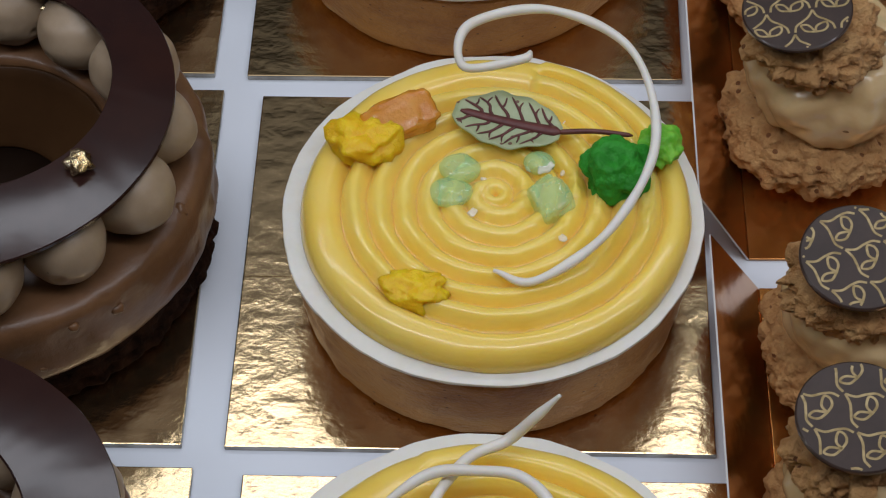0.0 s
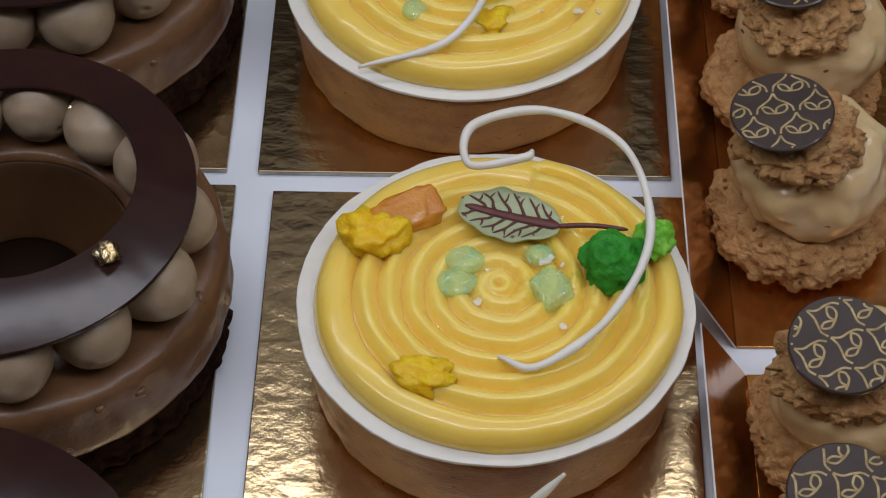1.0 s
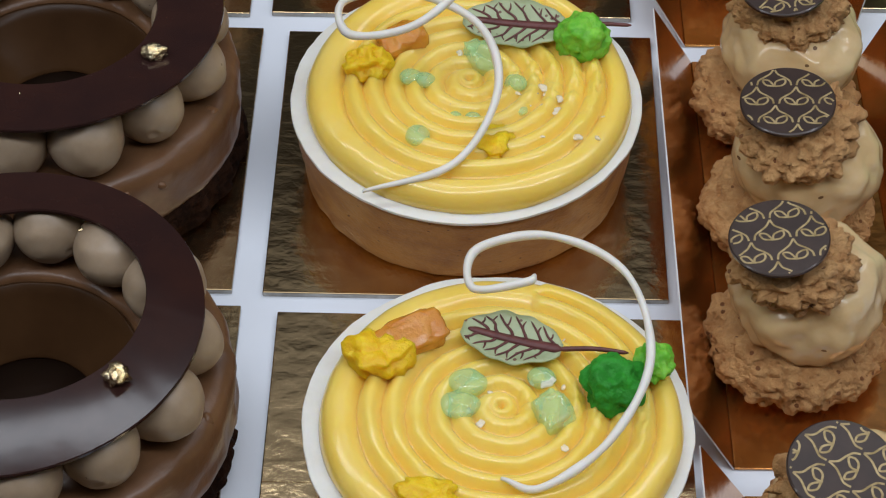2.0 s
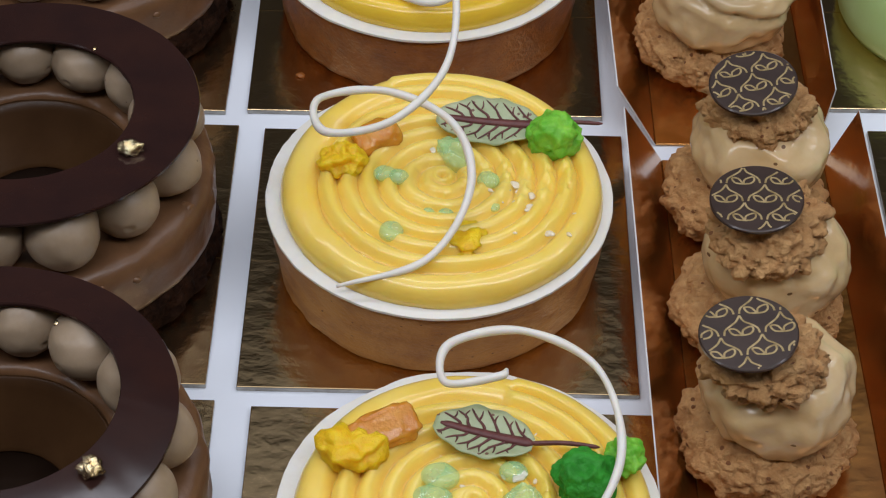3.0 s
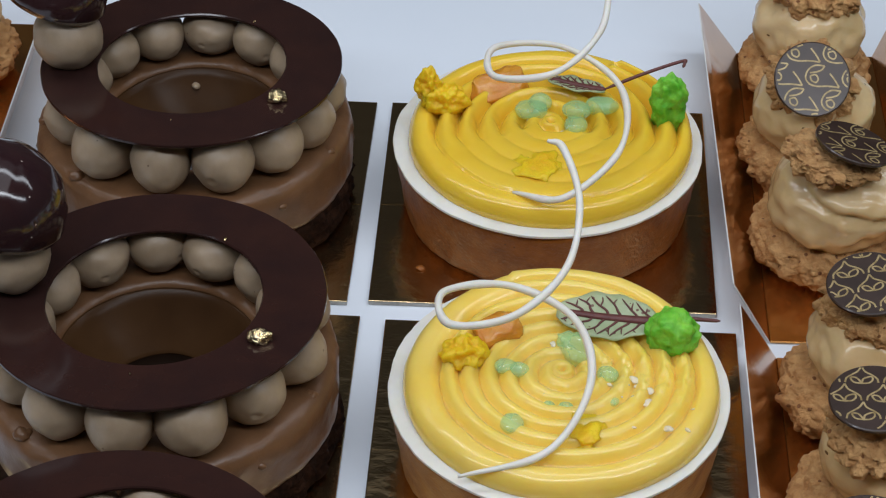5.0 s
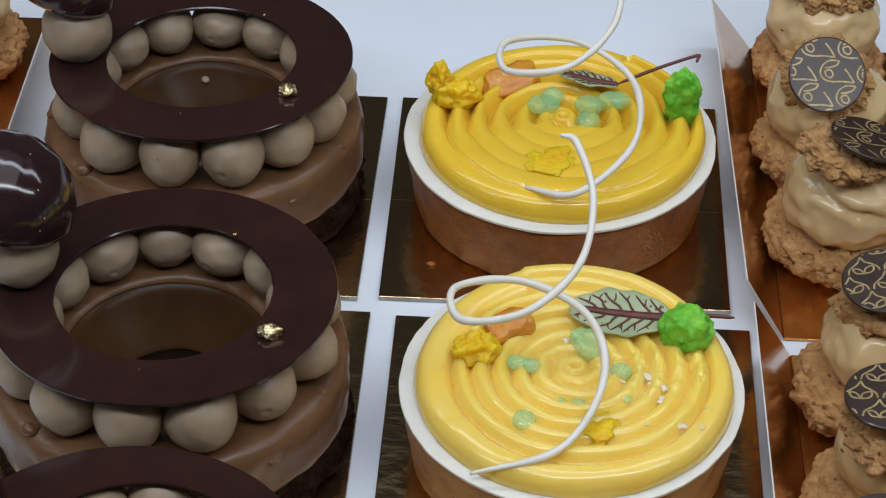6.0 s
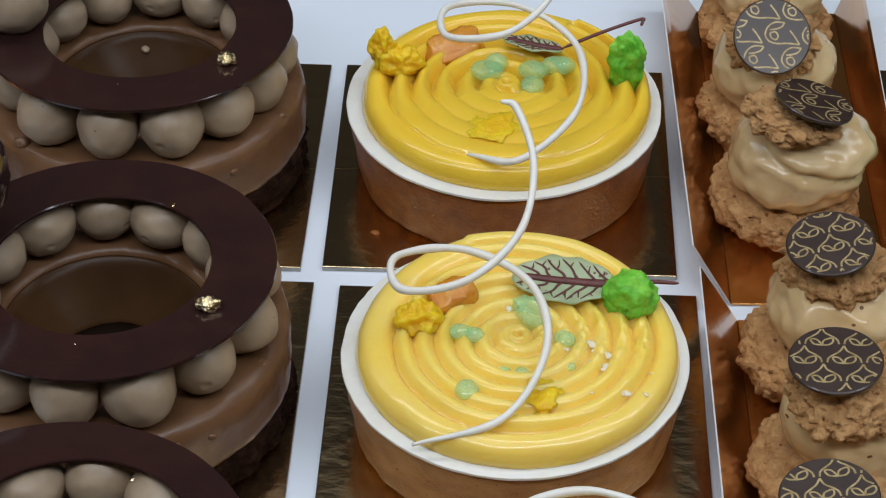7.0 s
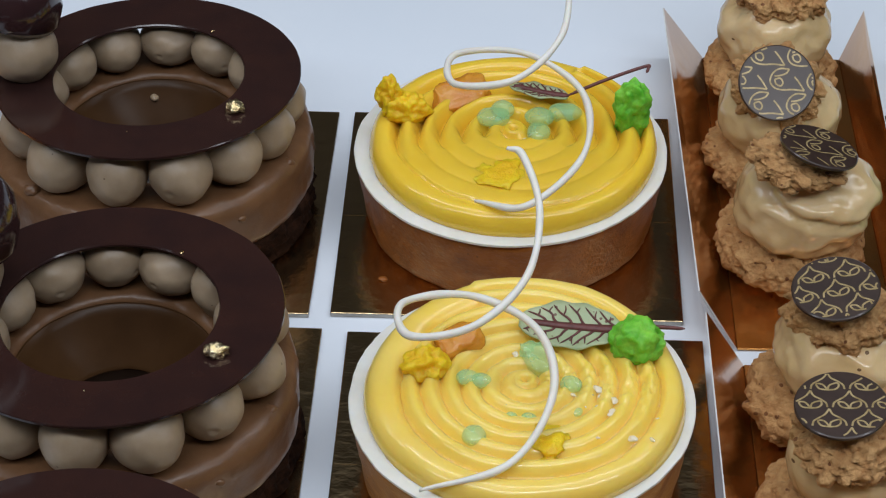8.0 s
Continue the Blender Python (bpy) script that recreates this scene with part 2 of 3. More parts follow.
def tube(points, radius, sides=10, taper=0.0, tip=0.35, flatness=1.0, steps=8, uneven=0.0):
    bm = bmesh.new()
    path = smooth_path(points, steps) if steps > 1 else [Vector(p) for p in points]
    n = len(path)
    rings, side = [], Vector((0, 0, 1))
    for i, p in enumerate(path):
        t = (path[min(i + 1, n - 1)] - path[max(i - 1, 0)]).normalized()
        u = (side - t * side.dot(t))
        u = u.normalized() if u.length > 1e-6 else t.orthogonal().normalized()
        side = u
        w = t.cross(u)
        f = i / max(n - 1, 1)
        r = radius * (1 - taper * f) * min(1.0, tip + (1 - tip) * min(f, 1 - f) * 14) * (1 + uneven * noise.noise(p * 0.12))
        rings.append([bm.verts.new((p + (u * math.cos(a) * flatness + w * math.sin(a)) * r) * MM) for a in (2 * math.pi * k / sides for k in range(sides))])
    for a, b in zip(rings, rings[1:]):
        for k in range(sides):
            bm.faces.new((a[k], a[(k + 1) % sides], b[(k + 1) % sides], b[k]))
    bm.faces.new(rings[0])
    bm.faces.new(rings[-1])
    return bm


# ---- the setting ----
def slab(name, x0, x1, y0, y1, z0, z1, mat, label):
    bm = bmesh.new()
    bmesh.ops.create_cube(bm, size=1.0, matrix=Matrix.Translation(((x0 + x1) / 2, (y0 + y1) / 2, (z0 + z1) / 2)) @ Matrix.Diagonal((x1 - x0, y1 - y0, z1 - z0, 1)))
    ob = part(name, bm, mat, None, label, smooth=False)
    return tagged(ob, kind="structure")


slab("display_shelf", -0.62, 0.62, -0.30, 0.52, -0.012, 0.0, WHITE_TRAY, "white smooth display shelf under the cakes")
slab("counter_base", -0.60, 0.60, -0.28, 0.50, -0.95, -0.012, WALL, "plain counter body under the display shelf")
slab("floor", -2.6, 2.6, -2.4, 2.6, -1.02, -0.95, FLOOR, "dull grey shop floor")
slab("ceiling", -2.6, 2.6, -2.4, 2.6, 2.5, 2.6, WALL, "plain shop ceiling")
slab("wall_north", -2.6, 2.6, 2.6, 2.7, -0.95, 2.5, WALL, "plain dark shop wall")
slab("wall_south", -2.6, 2.6, -2.5, -2.4, -0.95, 2.5, WALL, "plain dark shop wall")
slab("wall_east", 2.6, 2.7, -2.4, 2.6, -0.95, 2.5, WALL, "plain dark shop wall")
slab("wall_west", -2.7, -2.6, -2.4, 2.6, -0.95, 2.5, WALL, "plain dark shop wall")


# ---- gold boards ----
def cake_board(x, y, w, d, rz, label):
    ob = thing("cake_board", at(x, y, 0, rz=rz), label, "cake board", "gold cake boards")
    bm = box(w, d, 1.5, 0.25)
    bm.normal_update()
    for f in bm.faces:
        f.material_index = 1 if abs(f.normal.z) < 0.5 else 0
    part("card", bm, GOLD, ob, smooth=False).data.materials.append(FOIL_EDGE)
    part("crease", box(w - 0.6, 0.35, 0.12, 0), GOLD, ob, m=at(0, -4, 1.47), smooth=False)
    return ob


cake_board(-3.5, 103, 96.5, 95.5, -0.5, "square gold card under a lemon tart")
cake_board(0.6, 1, 96, 93.5, -0.6, "square gold card under a lemon tart")
cake_board(3, -97, 95, 90.5, -0.7, "square gold card with hammered shine under a lemon tart")
cake_board(6, -194, 95, 91, -0.7, "square gold card under a lemon tart with a curl")
cake_board(-105, 104, 96, 96, -1.2, "square gold card under a chocolate ring cake")
cake_board(-102.5, 3, 96, 94, -0.8, "square gold card under a chocolate ring cake")
cake_board(-101, -95, 96, 92, -0.5, "square gold card under a chocolate ring cake")
cake_board(-99, -192, 96, 92, -0.5, "square gold card under a chocolate ring cake")


# ---- lemon tarts ----
def curd_mesh(R, pitch, outer, amp, top, front_fill=0.0, seed=0.0, end=110.0, lift=0.0, crumble=0.0, nr=150, na=180):
    """A piped spiral of curd: thin cords round a small doughnut, closed by one fat outer cord that rolls over to the rim.
    end: where the outer cord stops, in degrees; lift: how far it piles up at the back; crumble: torn ridges on one side."""
    bm = bmesh.new()
    rows = []
    low = top - 0.8
    for i in range(nr + 1):
        f = i / nr
        r = R * (1 - (1 - f) ** 1.2) if f > 0 else 0
        row = []
        for k in range(na if i else 1):
            a = 2 * math.pi * k / na
            c, s = math.cos(a), math.sin(a)
            wob = 0.45 * noise.noise(Vector((c * 2 + seed, s * 2, r * 0.08))) + 0.2 * noise.noise(Vector((c * 6, s * 6 + seed, r * 0.3)))
            turn = ((a - radians(end)) / (2 * math.pi)) % 1.0
            bound = R - outer - pitch * (0.5 - turn)
            rw = r + wob * min(1, r / 6)
            fill = 1 - front_fill * max(0.0, min(1.0, 0.15 - s * 1.7)) * min(1, r / 8)
            if rw > bound:
                x = min(1.0, (rw - bound) / max(R - bound, 0.1))
                if x < 0.38:
                    h = low - amp * fill * ((0.38 - x) / 0.38) ** 2.1
                else:
                    h = low * math.sqrt(max(0.0, 1 - ((x - 0.38) / 0.62) ** 2.5))
            else:
                u = (rw - bound) / pitch
                u -= math.floor(u)
                deep = amp * fill * (0.75 + 0.25 * min(1, r / 14))
                h = top - deep * abs(2 * u - 1) ** 2.1 + 0.35
                if r < 3.4:
                    h = top + 0.4 - 1.5 * ((r - 1.9) / 1.5) ** 2 if r < 1.9 else max(h, top + 0.4 - 2.6 * ((r - 1.9) / 1.5) ** 2)
            h += 0.3 * noise.noise(Vector((c * r * 0.12 + seed, s * r * 0.12, 3.0)))
            side = max(0.0, min(1.0, c * 1.6 - 0.2)) * max(0.0, 1 - abs(s) * 1.4) * min(1, r / 10) * (1 if r < R - outer else 0)
            if crumble and side > 0:
                h += crumble * side * noise.fractal(Vector((c * r * 0.42 + seed, s * r * 0.42, 1.0)), 0.8, 2.1, 4)
            h += lift * max(0.0, min(1.0, s * 1.9 - 0.75)) * max(0.0, r / R - 0.55) * 2.0 * (1 if r < R - 1.5 else max(0.0, (R - r) / 1.5))
            row.append(bm.verts.new((r * c * MM, r * s * MM, h * MM)))
        rows.append(row)
    for k in range(na):
        bm.faces.new((rows[0][0], rows[1][k], rows[1][(k + 1) % na]))
    for a, b in zip(rows[1:], rows[2:]):
        for k in range(na):
            bm.faces.new((a[k], b[k], b[(k + 1) % na], a[(k + 1) % na]))
    foot = [bm.verts.new((v.co.x * 0.99, v.co.y * 0.99, -0.6 * MM)) for v in rows[-1]]
    for k in range(na):
        bm.faces.new((rows[-1][k], foot[k], foot[(k + 1) % na], rows[-1][(k + 1) % na]))
    return bm


def torn(rx, ry, rz, seed=0.0, spike=0.34, sub=5):
    """A ragged torn crumb of sponge: ridged peaks, pits and a fine open grain."""
    bm = bmesh.new()
    bmesh.ops.create_icosphere(bm, subdivisions=sub, radius=1.0)
    shift = Vector((seed * 5.1, seed * 2.3, seed * 0.7))
    for v in bm.verts:
        d = v.co.normalized()
        p = Vector((d.x * rx, d.y * ry, d.z * rz))
        q = d * 1.5 + shift
        f = spike * (0.25 - 0.8 * abs(noise.noise(q))) + 0.8 * spike * noise.noise(q * 1.1 + Vector((9, 0, 0)))
        dist, sites = noise.voronoi(p * 0.5 + shift)
        grain = 0.8 * (0.6 - min(dist[0] * 1.2, 1.0)) + 0.55 * noise.fractal(p * 0.42 + shift, 0.8, 2.1, 5)
        v.co = (p * (1 + f) + d * grain) * MM
    return bm


def chunk(rx, ry, rz, seed=0.0, square=0.5, rough=0.35, uneven=0.16):
    """A cut block with rounded, slightly melted corners."""
    bm = bmesh.new()
    bmesh.ops.create_icosphere(bm, subdivisions=4, radius=1.0)
    shift = Vector((seed * 3.1, seed, seed * 1.7))
    for v in bm.verts:
        d = v.co.normalized()
        e = [math.copysign(abs(t) ** square, t) for t in d]
        p = Vector((e[0] * rx, e[1] * ry, e[2] * rz))
        k = 1 + uneven * (noise.noise(d * 1.3 + shift) + 0.5 * noise.noise(d * 2.9 + shift))
        v.co = (p * k + d * rough * noise.fractal(p * 0.6 + shift, 1.0, 2.0, 3)) * MM
    return bm


def leaf_mesh(length, width, fold=0.12, cup=0.10, n=22, m=10):
    """An oval leaf along x from tip (0) to base (length), with thickness."""
    bm = bmesh.new()
    top, low = [], []
    for i in range(n + 1):
        f = i / n
        half = width / 2 * math.sin(math.pi * min(1, f * 0.94 + 0.03)) ** 0.62 * (1 + 0.05 * math.sin(f * 23))
        t, b = [], []
        for k in range(m + 1):
            g = 2 * k / m - 1
            z = fold * half * abs(g) ** 1.3 + cup * length * (f - 0.5) ** 2 + 0.25 * math.sin(f * 14 + g * 3) * abs(g)
            t.append(bm.verts.new((f * length * MM, g * half * MM, (z + 0.25) * MM)))
            b.append(bm.verts.new((f * length * MM, g * half * MM, (z - 0.15) * MM)))
        top.append(t)
        low.append(b)
    for i in range(n):
        for k in range(m):
            bm.faces.new((top[i][k], top[i + 1][k], top[i + 1][k + 1], top[i][k + 1]))
            bm.faces.new((low[i][k], low[i][k + 1], low[i + 1][k + 1], low[i + 1][k]))
        for k in (0, m):
            bm.faces.new((top[i][k], low[i][k], low[i + 1][k], top[i + 1][k]))
    for i in (0, n):
        for k in range(m):
            bm.faces.new((top[i][k], top[i][k + 1], low[i][k + 1], low[i][k]))
    return bm


def leaf_height(f, g, length, width, fold=0.12, cup=0.10):
    half = width / 2 * math.sin(math.pi * min(1, f * 0.94 + 0.03)) ** 0.62
    return fold * half * abs(g) ** 1.3 + cup * length * (f - 0.5) ** 2 + 0.25 * math.sin(f * 14 + g * 3) * abs(g) + 0.35


def sorrel_leaf(tart, tip, base, z, width, stem_to, tilt=0.0, hooked=False):
    dx, dy = base[0] - tip[0], base[1] - tip[1]
    length = math.hypot(dx, dy)
    m = at(tip[0], tip[1], z, rx=tilt, rz=math.degrees(math.atan2(dy, dx)))
    leaf = part("leaf", leaf_mesh(length, width), LEAF, tart, "pale green red-veined sorrel leaf", m)
    half = lambda f: width / 2 * math.sin(math.pi * min(1, f * 0.94 + 0.03)) ** 0.62

    def on_leaf(f, g):
        return (f * length, g * half(f), leaf_height(f, g, length, width))
    part("midrib", tube([on_leaf(f, 0) for f in (0.06, 0.3, 0.55, 0.8, 1.0)], 0.9, 6, taper=-0.5, flatness=0.6), VEIN, leaf, "dark red midrib")
    for i, f in enumerate((0.20, 0.34, 0.48, 0.62, 0.76, 0.89)):
        for sgn in (-1, 1):
            f0 = f + (0.05 if sgn > 0 else 0) + 0.02 * math.sin(i * 5.1 + sgn * 2 + tip[0])
            far = max(f0 - 0.20, 0.05)
            wave = 0.018 * math.sin(i * 3.7 + sgn * 1.3 + tip[1])
            pts = [on_leaf(f0, 0), on_leaf(f0 - 0.045 + wave, sgn * 0.26), on_leaf(f0 - 0.11 - wave, sgn * 0.52), on_leaf(far, sgn * 0.86)]
            part("vein", tube(pts, 0.42, 5, taper=0.5, flatness=0.6, steps=4), VEIN, leaf)
            pts = [on_leaf(f0 - 0.09, sgn * 0.46), on_leaf(f0 - 0.095 + wave, sgn * 0.62), on_leaf(f0 - 0.085, sgn * 0.8)]
            part("vein", tube(pts, 0.27, 5, taper=0.5, flatness=0.6, steps=4), VEIN, leaf)
    if stem_to:
        inv = m.inverted()
        e = inv @ Vector([c * MM for c in stem_to])
        e = e / MM
        s = Vector(on_leaf(0.97, 0))
        mid = (s + e) / 2 + Vector((0, 0.4, 0.3))
        hook = [e + Vector((0.9, -0.5, -0.3)), e + Vector((0.8, -1.6, -1.2))] if hooked else []
        part("stem", tube([s, mid, e] + hook, 0.6, 6, taper=0.2), VEIN, leaf, "thin dark red stem")
    return leaf


def white_curl(tart, centre, points, radius=0.98):
    pts = [(x - centre[0], y - centre[1], z) for x, y, z in points]
    part("chocolate_curl", tube(pts, radius, 10, tip=0.45, uneven=0.25, steps=18), WHITE_CHOC, tart, "thin curled white chocolate strand")


def lemon_tart(x, y, R, label, curd_args, toppings, curl, turn=0.0, height=24.0, crust=PASTRY, curd=CURD, flakes=(0, 0, 0, 1)):
    tart = thing("lemon_tart", at(x, y, 1.5), label, "tart", "lemon tarts in a column")
    h = height - 1.5
    wall = [(0, 0), (R - 4.8, 0), (R - 3.9, 0.3), (R - 3.2, 1.4), (R - 2.8, 4), (R - 2.6, 6.5), (R - 2.1, 9), (R - 1.9, 11.5), (R - 1.5, 14), (R - 1.3, 16.5), (R - 0.9, h - 3), (R - 0.9, h - 1.6),
            (R - 1.6, h - 0.95), (0, h - 0.95)]
    part("pastry_shell", lathe(wall, 160, 0.55, x, 22), crust, tart, "baked brown shortcrust shell", crisp=50)
    rim = [(R - 8, h - 0.95), (R - 0.5, h - 0.95), (R - 0.1, h - 0.85), (R, h - 0.45), (R - 0.1, h - 0.1), (R - 0.5, h), (R - 8, h), (R - 8, h - 0.95)]
    part("white_rim", lathe(rim, 160, 0.42, x + 3, 14), WHITE_CHOC, tart, "thin white chocolate disc edge", crisp=40)
    part("lemon_curd", curd_mesh(**curd_args), curd, tart, "glossy yellow piped spiral of lemon curd", at(0.7, -0.4, h + 0.2, rz=turn))
    top = h + 0.2
    for kind, px, py, pz, *size in toppings:
        lx, ly, lz = px - x, py - y, pz - 1.5
        seed = abs(px * 0.37 + py * 0.11)
        if kind == "yellow":
            part("yellow_sponge", torn(*size, seed=seed), SPONGE_Y, tart, "torn piece of yellow sponge", at(lx, ly, lz))
        elif kind in ("green", "dark_green"):
            part("green_sponge", torn(*size, seed=seed, spike=0.36), SPONGE_G if kind == "green" else SPONGE_DG, tart,
                 "bright green torn sponge" if kind == "green" else "dark green torn sponge", at(lx, ly, lz))
        elif kind == "smear":
            part("yellow_sponge", chunk(*size, seed=seed, square=0.82, rough=0.7, uneven=0.42), SPONGE_Y, tart, "flattened piece of yellow sponge", at(lx, ly, lz, rz=-12))
        elif kind == "orange":
            part("candied_orange", chunk(*size, seed=seed, square=0.55, rough=0.5), ORANGE, tart, "candied orange peel piece",
                 at(lx, ly, lz, rx=22, ry=-8, rz=24))
        elif kind == "block":
            part("gel_block", chunk(*size, seed=seed, square=0.6, rough=0.3), GEL, tart, "pale green jelly piece", at(lx, ly, lz, rx=14, rz=30))
        elif kind == "gel":
            part("gel_drop", blob(size[0], size[1], size[2] * 0.9, sub=4, amp=size[0] * 0.14, freq=0.6, seed=seed), GEL, tart, "pale green jelly drop", at(lx, ly, lz))
        elif kind == "flake":
            part("sugar_flake", blob(0.7 * size[0], 0.7 * size[1], 0.4, sub=3, amp=0.5, freq=2.4, seed=seed, rough=0.2), SUGAR, tart, "clear sugar flake", at(lx, ly, lz, rz=seed * 50))
    rng = random.Random(int(abs(y)) + 3)
    for k in range(flakes[0]):
        fx, fy = rng.gauss(flakes[1], flakes[3]), rng.gauss(flakes[2], flakes[3])
        size = rng.uniform(0.35, 0.9)
        part("sugar_flake", blob(size * 1.5, size * 0.6, size * 0.5, sub=2, amp=size * 0.6, freq=2.4, seed=k * 1.7), SUGAR, tart, "clear sugar flake",
             at(fx, fy, top + 5.0 + rng.uniform(0, 0.9), rng.uniform(-30, 30), rng.uniform(-30, 30), rng.uniform(0, 360)))
    if curl:
        white_curl(tart, (x, y), [(a, b, c - 1.5) for a, b, c in curl])
    return tart


CURL_FAR = [(-13, 70, 30), (1, 62, 35), (16, 77, 41), (16, 99, 46), (0, 109, 52), (-19, 99, 58), (-19, 82, 60), (-3, 77, 65), (9, 90, 70), (12, 111, 75)]
CURL_MID = [(-24, -37, 27.5), (-3, -32, 32), (7, -14, 38), (3, 3, 43), (-13, 9, 48), (-29, 0, 53), (-27, -14, 55), (-12, -16, 60), (0, -4, 65), (3, 15, 70), (-1, 31, 74), (-5, 33, 75)]
CURL_NEAR = [(7, -121, 31), (15, -124, 32), (29, -114, 35), (38, -95, 38), (34, -73, 40), (18, -65, 43), (2, -71, 45), (1, -83, 46), (12, -83, 48), (14, -81, 48)]
CURL_FRONT = [(-14.0, -175.0, 33.0), (-4.1, -169.3, 36.8), (4.6, -169.2, 38.1), (12.3, -171.2, 39.2), (17.1, -178.0, 40.0), (14.0, -186.0, 40.0),
              (2.0, -188.0, 38.0), (-4.0, -178.0, 36.0), (2.0, -165.0, 34.0), (9.5, -160.5, 34.0), (14.3, -159.4, 39.7), (18.6, -158.2, 45.0)]

tart_far = lemon_tart(-3.5, 103.0, 44.4, "round lemon tart with smooth yellow curd and white chocolate curl", dict(R=40.7, pitch=6.2, outer=6.6, amp=5.0, top=6.8, front_fill=0.9, seed=1.0, end=60),
    [("yellow", -33.0, 109.5, 32.5, 6.0, 4.6, 5.0), ("yellow", -38.4, 110.5, 36.0, 3.4, 3.0, 6.2), ("orange", -18, 120, 30.2, 8.5, 5, 2.8), ("green", 30.4, 107.0, 35.5, 5.0, 3.8, 9.0),
     ("gel", -8.6, 107, 31.5, 4.6, 4, 2.8), ("gel", -6.0, 111, 31.5, 3.5, 3, 2.6), ("gel", 4.2, 101, 31, 3.4, 4.2, 2.8), ("gel", 12.0, 110, 31.5, 5.0, 3.5, 2.8), ("gel", 4.6, 107, 31.8, 4, 3.6, 2.8),
     ("smear", -7.0, 81, 30.2, 6.2, 6.4, 2.0), ("flake", -12, 86, 30, 1.3, 1, 0.6), ("flake", 18, 117, 30.5, 1.3, 1, 0.6)], CURL_FAR, curd=CURD_DEEP, flakes=(9, 4, 4, 9))
sorrel_leaf(tart_far, (-3.8 + 3.5, 119.8 - 103), (12.7 + 3.5, 114.1 - 103), 32, 9, (34.9 + 3.5, 123.8 - 103, 37), tilt=-10, hooked=True)

tart_mid = lemon_tart(-0.2, -0.8, 42.7, "round lemon tart with piped yellow spiral and sorrel leaf", dict(R=39.5, pitch=4.9, outer=7.6, amp=2.7, top=6.3, seed=5.0, front_fill=0.1, end=112, lift=2.6, crumble=1.2),
    [("yellow", -23.9, 3.1, 30.5, 5.5, 5, 4), ("orange", -15.8, 11.5, 31, 6, 4, 2.4), ("green", 28.1, 11.4, 32.5, 6.5, 6, 5.5),
     ("gel", -13.6, -1.0, 30.3, 2.9, 2.7, 1.8), ("gel", -10.2, -2.0, 30.3, 2.6, 2.4, 1.7), ("block", 3.7, 5.7, 30.8, 3.4, 5.0, 2.0), ("gel", 11.6, -2.6, 30.2, 2.7, 2.7, 2),
     ("gel", -11.7, -21, 30, 2.9, 2.9, 2.2), ("gel", -2.8, -14.1, 29.7, 1.7, 1.7, 1.2), ("gel", 1.4, -14.4, 29.7, 1.9, 1.7, 1.2), ("gel", 12.8, -11.2, 29.5, 1.6, 1.9, 1.1),
     ("smear", 6.4, -22.9, 29.2, 4.4, 5.4, 2.2), ("flake", -3.5, -9.6, 30, 2, 1.1, 0.7), ("flake", 21.3, -12, 30, 1.2, 2.4, 0.7), ("flake", 25.7, -20.7, 29.8, 2, 1.1, 0.6),
     ("flake", 18, -4, 30, 2.2, 1.2, 0.7), ("flake", 22, -8, 30.2, 1.0, 1.8, 0.6), ("flake", -2, 7, 31, 1.2, 1.2, 0.6)], CURL_MID, crust=PASTRY_PALE, flakes=(16, 20, -7, 6.5))
sorrel_leaf(tart_mid, (-0.8, 18.3), (24.8, 15.2), 31.0, 14.5, (40.1, 14.2, 33.5), tilt=12)

tart_near = lemon_tart(6.6, -101.0, 41.4, "round lemon tart with piped spiral and looped white chocolate curl", dict(R=38.3, pitch=4.8, outer=7.4, amp=2.7, top=6.0, seed=9.0, end=75, crumble=1.0),
    [("smear", -18.6, -89, 31, 6.8, 5.6, 4.2), ("orange", -11.8, -84.5, 32, 7.5, 4.5, 2.6), ("dark_green", 30.9, -97, 32, 6.5, 6, 5.0), ("green", 39.5, -91, 32, 4, 4.5, 3.5),
     ("gel", -1.7, -101.4, 30, 4.4, 3.6, 2.1), ("gel", 0.2, -95.3, 30.2, 4.0, 3.4, 2.2), ("block", 18.2, -103.2, 30.2, 4.0, 4.4, 2.2), ("gel", 15.8, -94.1, 30.2, 3.2, 2.8, 2),
     ("smear", -7.3, -124.6, 29.6, 5.6, 3.6, 2.4), ("flake", 3, -106, 29.6, 1.2, 1.6, 0.6), ("flake", 17, -96, 31, 3, 1.6, 0.8), ("flake", 20, -112, 29.6, 1.2, 1.6, 0.6)],
    CURL_NEAR, crust=PASTRY_PALE, flakes=(14, 10, 5, 7))
sorrel_leaf(tart_near, (-1.0 - 6.6, -82.2 + 101), (20 - 6.6, -88.5 + 101), 30.5, 14, (34.1 - 6.6, -89.3 + 101, 31.5))

lemon_tart(6.0, -194.5, 42.0, "lemon tart with a white chocolate curl", dict(R=38.8, pitch=4.9, outer=8.8, amp=3.4, top=5.4, seed=13.0),
    [("yellow", -18, -185, 30, 6, 5, 4), ("green", 30, -182, 31, 6, 5, 4.5), ("gel", 5, -195, 30, 4, 4, 2)], CURL_FRONT)


# crumbs that fell from the shells
for k, (cx, cy, size) in enumerate(((-38.5, 70, 0.9),)):
    crumb = part("pastry_crumb", blob(size * 1.5, size, size * 0.7, sub=3, amp=size * 0.5, freq=2, seed=k * 2.3), PASTRY, None, "small brown shortcrust crumb on gold card", at(cx, cy, 1.5 + size * 0.5))
    tagged(crumb, category="crumb", group="fallen pastry crumbs")


